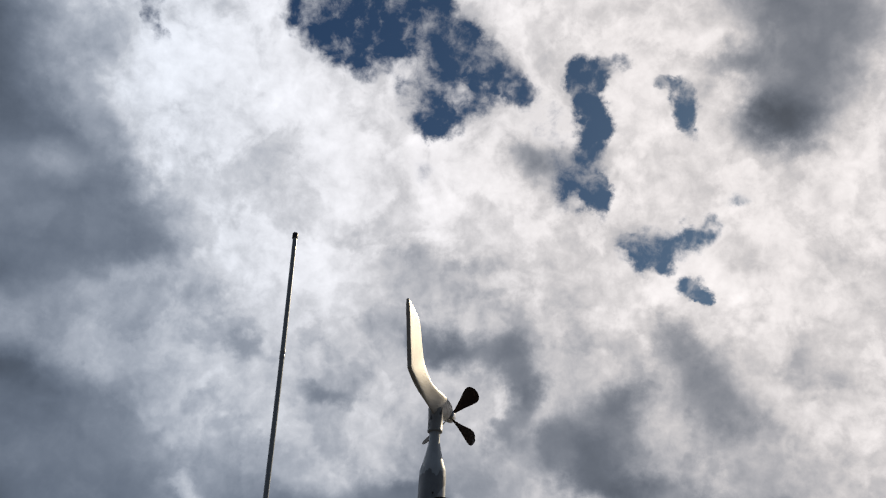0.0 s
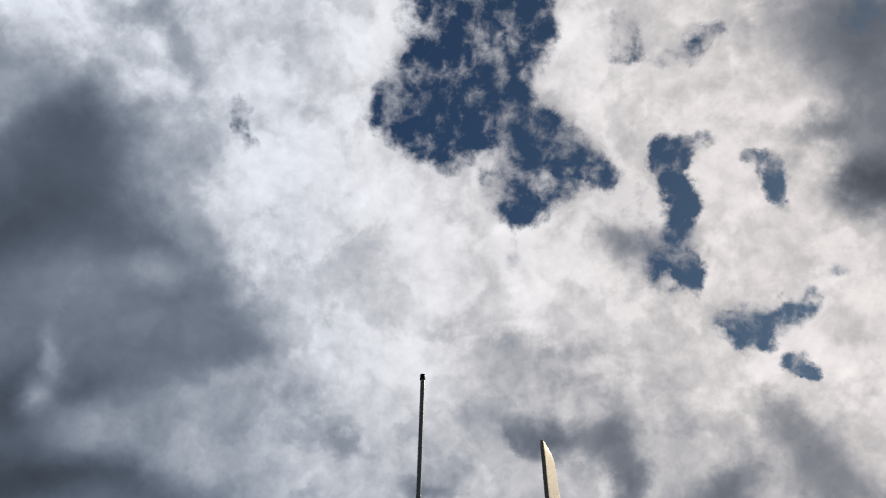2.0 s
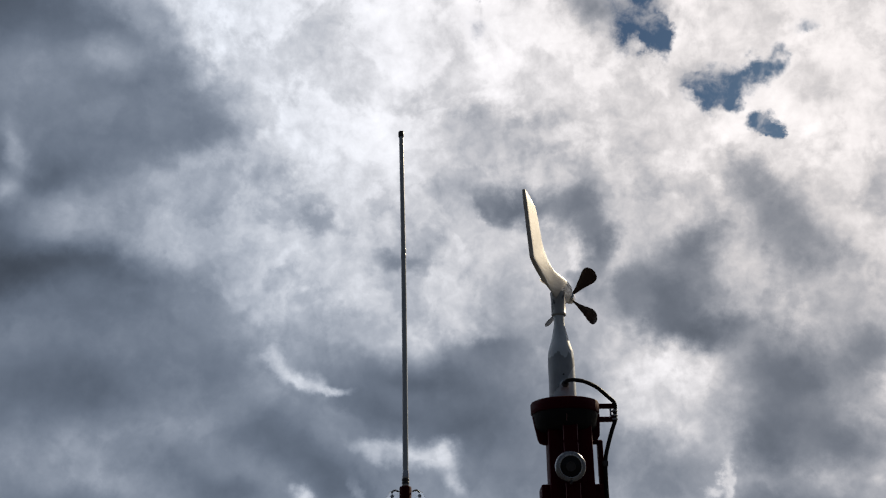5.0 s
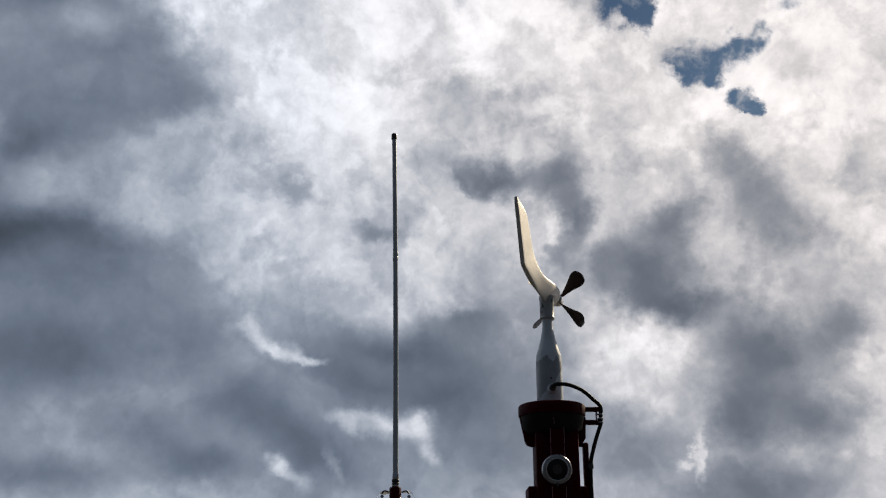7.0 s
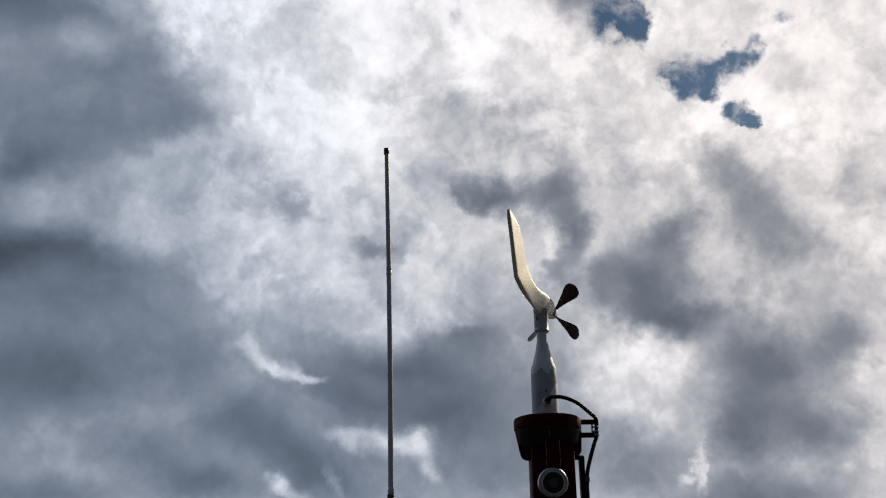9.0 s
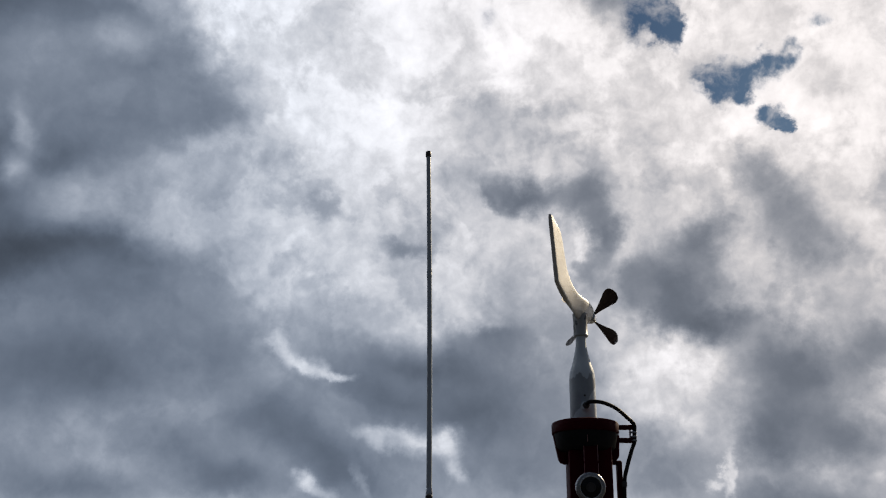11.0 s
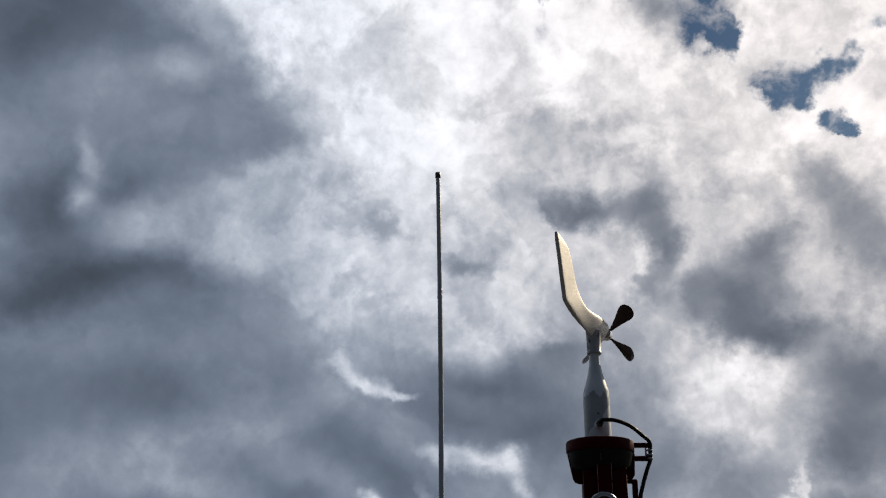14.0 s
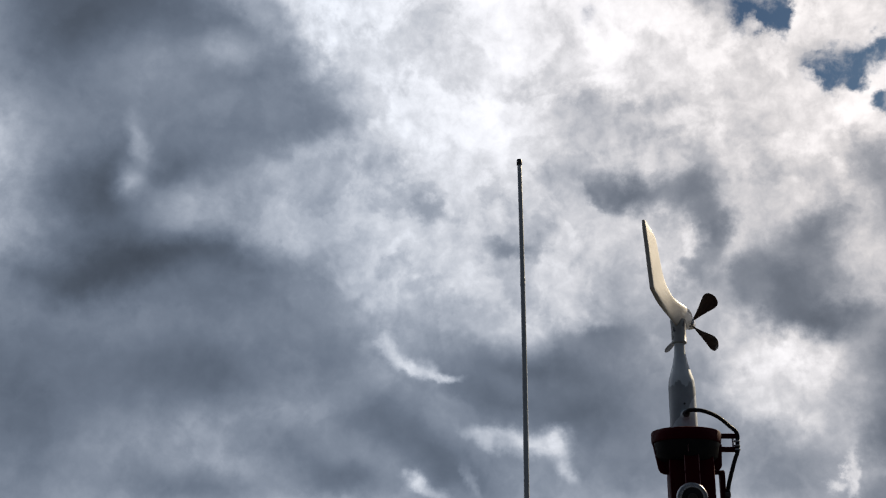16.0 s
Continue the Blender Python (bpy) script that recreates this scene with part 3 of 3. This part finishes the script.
part("bare_patch", sens(flake), BARE_GREY, mast, "bare grey metal where paint flaked")
gland_m = Matrix.Translation((0.002, -0.028, -0.1725)) @ Matrix.Rotation(radians(90), 4, "X")
gland = part("cable_gland", sens(lathe([(0, 0.0115), (0.006, 0.0115), (0.0065, 0.0098), (0.014, 0.0092), (0.0145, 0.0070), (0.018, 0.0064)], 24, gland_m)), MAST_PAINT, sensor)
part("gland_nut", sens(lathe([(0.0142, 0.0086), (0.0195, 0.0080), (0.021, 0.0056)], 6, gland_m)), BLACK_PLASTIC, gland)
part("set_screw", sens(lathe([(0, 0.0026), (0.002, 0.0022)], 8, Matrix.Translation((0.001, -0.0295, -0.147)) @ Matrix.Rotation(radians(90), 4, "X"))), BLACK_PLASTIC, sensor)

part("collar", sens(lathe([(-0.001, 0.0150), (0.000, 0.0168), (0.0012, 0.0173), (0.0042, 0.0173), (0.0048, 0.0168), (0.030, 0.0167), (0.046, 0.0172), (0.056, 0.0180)], 36)), COLLAR, sensor, "grey collar with dark worn patches")

# body and tail fin: sections from the nose to the fin's top, each by its front and back edge (back, up), half thickness and squareness
SECTIONS = [(-0.098, 0.094, -0.098, 0.066, 0.0135, 2.0), (-0.090, 0.099, -0.090, 0.058, 0.0205, 2.0), (-0.070, 0.102, -0.070, 0.053, 0.0245, 2.0),
            (-0.030, 0.099, -0.030, 0.044, 0.0285, 2.1), (0.010, 0.095, 0.012, 0.039, 0.0280, 2.3), (0.045, 0.091, 0.055, 0.041, 0.0215, 2.8),
            (0.080, 0.091, 0.105, 0.045, 0.0160, 3.6), (0.108, 0.103, 0.160, 0.053, 0.0105, 5.0), (0.130, 0.122, 0.200, 0.063, 0.0068, 7.0),
            (0.140, 0.137, 0.2150, 0.069, 0.0058, 8.0), (0.146, 0.147, 0.2190, 0.080, 0.0056, 8.0), (0.160, 0.174, 0.2325, 0.122, 0.0052, 8.0), (0.176, 0.196, 0.2445, 0.163, 0.0050, 8.0),
            (0.189, 0.202, 0.255, 0.194, 0.0048, 8.0), (0.199, 0.206, 0.2590, 0.2125, 0.0038, 6.0)]


def vane_rings():
    rows = []
    for i in range(len(SECTIONS) - 1):
        a = SECTIONS[max(i - 1, 0)], SECTIONS[i], SECTIONS[i + 1], SECTIONS[min(i + 2, len(SECTIONS) - 1)]
        for k in range(4):
            t = k / 4
            rows.append([0.5 * (2 * q + (r - p) * t + (2 * p - 5 * q + 4 * r - s) * t * t + (3 * q - p - 3 * r + s) * t ** 3) for p, q, r, s in zip(*a)])
    rows.append(SECTIONS[-1])
    rings = []
    for s0, h0, s1, h1, thick, square in rows:
        ring_ = []
        for k in range(56):
            a = 2 * math.pi * k / 56
            c, s = math.cos(a), math.sin(a)
            c, s = math.copysign(abs(c) ** (2 / square), c), math.copysign(abs(s) ** (2 / square), s)
            f = (1 - c) / 2
            keel = 1 - max(0.80 - 6 * max(s1 - 0.09, 0), 0) * f
            ring_.append((s * thick * keel, -(s0 + (s1 - s0) * f), h0 + (h1 - h0) * f))
        rings.append(ring_)
    return rings


vane = part("vane_body", sens(skin(bmesh.new(), vane_rings()), True), WHITE_PLASTIC, sensor, "white plastic body and tail fin")

HUB = Vector((0, 0.116, 0.079))
nose_m = Matrix.Translation((0, 0.098, 0.080)) @ Matrix.Rotation(radians(-90), 4, "X")
hub = part("propeller_hub", sens(lathe([(0.000, 0.0120), (0.002, 0.0150), (0.012, 0.0155), (0.022, 0.0145), (0.034, 0.0110), (0.042, 0.0050), (0.044, 0.001)], 28, nose_m), True), STEEL, sensor, "shiny grey hub")


def blade(angle):
    """One propeller blade: narrow twisted root, broad round tip."""
    bm = bmesh.new()
    rings = []
    steps = 18
    for i in range(steps + 1):
        t = i / steps
        r = 0.010 + 0.081 * t
        chord = 0.0065 + 0.064 * (t ** 1.2)
        if t > 0.66:
            chord *= math.sqrt(max(1 - ((t - 0.66) / 0.345) ** 2, 0.0015))
        pitch = radians(67 - 12 * t)
        thick = 0.0022 * (1 - 0.55 * t)
        camber = 0.10 * chord
        ring_ = []
        for k in range(16):
            a = 2 * math.pi * k / 16
            x = 0.5 * chord * math.cos(a)
            y = 0.5 * thick * math.sin(a) + camber * (1 - (2 * x / chord) ** 2)
            ring_.append(Vector((x * math.cos(pitch) - y * math.sin(pitch), x * math.sin(pitch) + y * math.cos(pitch), r)))
        rings.append(ring_)
    skin(bm, rings)
    bmesh.ops.rotate(bm, verts=bm.verts, cent=(0, 0, 0), matrix=Matrix.Rotation(radians(angle), 3, "Y"))
    bmesh.ops.translate(bm, verts=bm.verts, vec=HUB)
    return bm


for a in (45, 135, 225, 315):
    part("propeller_blade", sens(blade(a), True), BLADE, hub, "dark propeller blade")

cable = tube([(0.002, -0.044, -0.1715), (0.005, -0.053, -0.1685), (0.015, -0.055, -0.1665), (0.040, -0.050, -0.1680), (0.070, -0.036, -0.1775), (0.098, -0.014, -0.1945), (0.1135, -0.006, -0.2085),
              (0.1135, -0.004, -0.2300), (0.1125, -0.004, -0.2480), (0.1035, -0.012, -0.270), (0.0915, -0.018, -0.305), (0.0840, -0.0195, -0.335), (0.0820, -0.0195, -0.380),
              (0.0825, -0.0195, -0.46), (0.083, -0.0195, -0.60), (0.082, -0.0195, -0.90), (0.082, -0.0195, -1.28)], 0.0045, 14, 8)
part("cable", sens(cable), RUBBER_AND_SHADE, sensor, "black rubber cable")

# ---- whip antenna on its pipe ----
BX, BY, BZ = -0.1065, 2.197, 1.870
TIP = Vector((-0.123 - BX, 2.190 - BY, 2.695 - BZ))
antenna = thing("whip_antenna", (BX, BY, BZ), "tall thin grey whip antenna with black cap", "antenna")
rod = bmesh.new()
rr = []
for i in range(25):
    t = i / 24
    c = TIP * (0.008 + 0.975 * t) + Vector((0.0018 * math.sin(math.pi * t), 0, 0))
    r = 0.0062 - 0.0009 * t
    rr.append([c + Vector((r * math.cos(2 * math.pi * k / 20), r * math.sin(2 * math.pi * k / 20), 0)) for k in range(20)])
skin(rod, rr)
part("rod", rod, FIBREGLASS, antenna, "grey fibreglass rod")
jt = Matrix.Translation(TIP * 0.615 + Vector((0.0017, 0, 0)))
part("rod_joint", lathe([(-0.012, 0.0056), (-0.010, 0.0062), (-0.001, 0.0062), (0, 0.0058), (0.001, 0.0062), (0.010, 0.0062), (0.012, 0.0056)], 20, jt), FIBREGLASS, antenna)
part("tip_cap", lathe([(-0.016, 0.0060), (-0.0150, 0.0068), (-0.003, 0.0068), (-0.001, 0.0060), (0, 0.0040)], 20, Matrix.Translation(TIP)), BLACK_PLASTIC, antenna, "black plastic end cap")
part("ferrule", lathe([(-0.003, 0.0074), (0.000, 0.0078), (0.006, 0.0078), (0.010, 0.0070), (0.014, 0.0062)], 24), STEEL, antenna, "silver ferrule")
part("lock_nut", lathe([(-0.0150, 0.0074), (-0.0140, 0.0079), (-0.0105, 0.0079), (-0.0095, 0.0072), (-0.0085, 0.0079), (-0.0040, 0.0079), (-0.003, 0.0074)], 24), BLACK_PLASTIC, antenna)
part("base_nut", lathe([(-0.0205, 0.0072), (-0.0195, 0.0080), (-0.0155, 0.0080), (-0.0150, 0.0074)], 24), STEEL, antenna)

pipe = thing("antenna_pipe", (BX, BY, 0), "dark red upright pipe that holds the whip antenna", "pipe")
part("pipe", lathe([(0, 0.0128), (BZ - 0.0225, 0.0128), (BZ - 0.0205, 0.0118), (BZ - 0.0203, 0.0075)], 32), RED, pipe)

mount = thing("antenna_clamp", (BX, BY, BZ), "clear clamp plate with stainless U-bolts on the red pipe", "clamp")
out = [(-0.0435, -0.150), (-0.0435, -0.044), (-0.036, -0.030), (-0.030, -0.0265), (0.030, -0.0265), (0.036, -0.030), (0.0425, -0.044), (0.0425, -0.150)]
pl = plate(out, 0.003)
bmesh.ops.translate(pl, verts=pl.verts, vec=(0, 0.0175, 0))
part("back_plate", pl, CLEAR, mount, "clear acrylic plate")
for z in (-0.050, -0.0985):
    u = tube([(-0.0235, 0.024, z + 0.002), (-0.0235, 0.008, z + 0.001), (-0.0205, -0.006, z), (-0.010, -0.0148, z - 0.001), (0.003, -0.0162, z - 0.001),
              (0.014, -0.0125, z), (0.0215, -0.003, z + 0.001), (0.0235, 0.010, z + 0.002), (0.0235, 0.024, z + 0.003)], 0.0027, 12, 6)
    bolt = part("u_bolt", u, SHADED_STEEL, mount)
    for x in (-0.0235, 0.0235):
        part("nut", hexnut(x, 0.0135, z + 0.001, 0.0055, 0.005), STEEL, bolt)
part("cross_bar", lathe([(-0.0435, 0.0060), (-0.0425, 0.0068), (0.0415, 0.0068), (0.0425, 0.0060)], 20, Matrix.Translation((0, 0.0095, -0.0745)) @ Matrix.Rotation(radians(90), 4, "Y")), BLACK_PLASTIC, mount, "dark metal cross bar")
for x in (-0.026, 0.026):
    wire = tube([(x * 0.55, 0.004, -0.030), (x * 0.8, 0.003, -0.0275), (x, 0.003, -0.0285), (x * 1.15, 0.004, -0.0335)], 0.0019, 8, 5)
    part("locking_wire", wire, SHADED_STEEL, mount)
    part("bolt", hexnut(x * 1.12, 0.0140, -0.038, 0.0042, 0.004), STEEL, mount)

# ---- white satellite receiver dome on its pole ----
dome = thing("receiver_dome", (AX + 0.157, AY, 0), "small white plastic satellite receiver dome on a pole", "dome")
DZ = NZ - 0.443
part("shell", lathe([(DZ - 0.0260, 0.0285), (DZ - 0.0245, 0.0298), (DZ - 0.0215, 0.0296), (DZ - 0.0205, 0.0283), (DZ - 0.012, 0.0262), (DZ - 0.006, 0.0232),
                     (DZ - 0.002, 0.0175), (DZ - 0.0005, 0.010), (DZ, 0.002)], 40), DOME_WHITE, dome)
part("base", lathe([(DZ - 0.060, 0.0150), (DZ - 0.056, 0.0240), (DZ - 0.030, 0.0272), (DZ - 0.0262, 0.0274)], 40), DOME_WHITE, dome)
part("pole", lathe([(0, 0.0125), (DZ - 0.058, 0.0125)], 24), STEEL, dome)

# ---- thin rod whose point shows beside the post ----
spike = thing("thin_rod", (AX - 0.110, AY, 0), "thin dark upright rod beside the red post", "rod")
part("shaft", lathe([(0, 0.004), (NZ - 0.51, 0.004), (NZ - 0.489, 0.0022), (NZ - 0.486, 0.0008)], 12), BARE_GREY, spike)
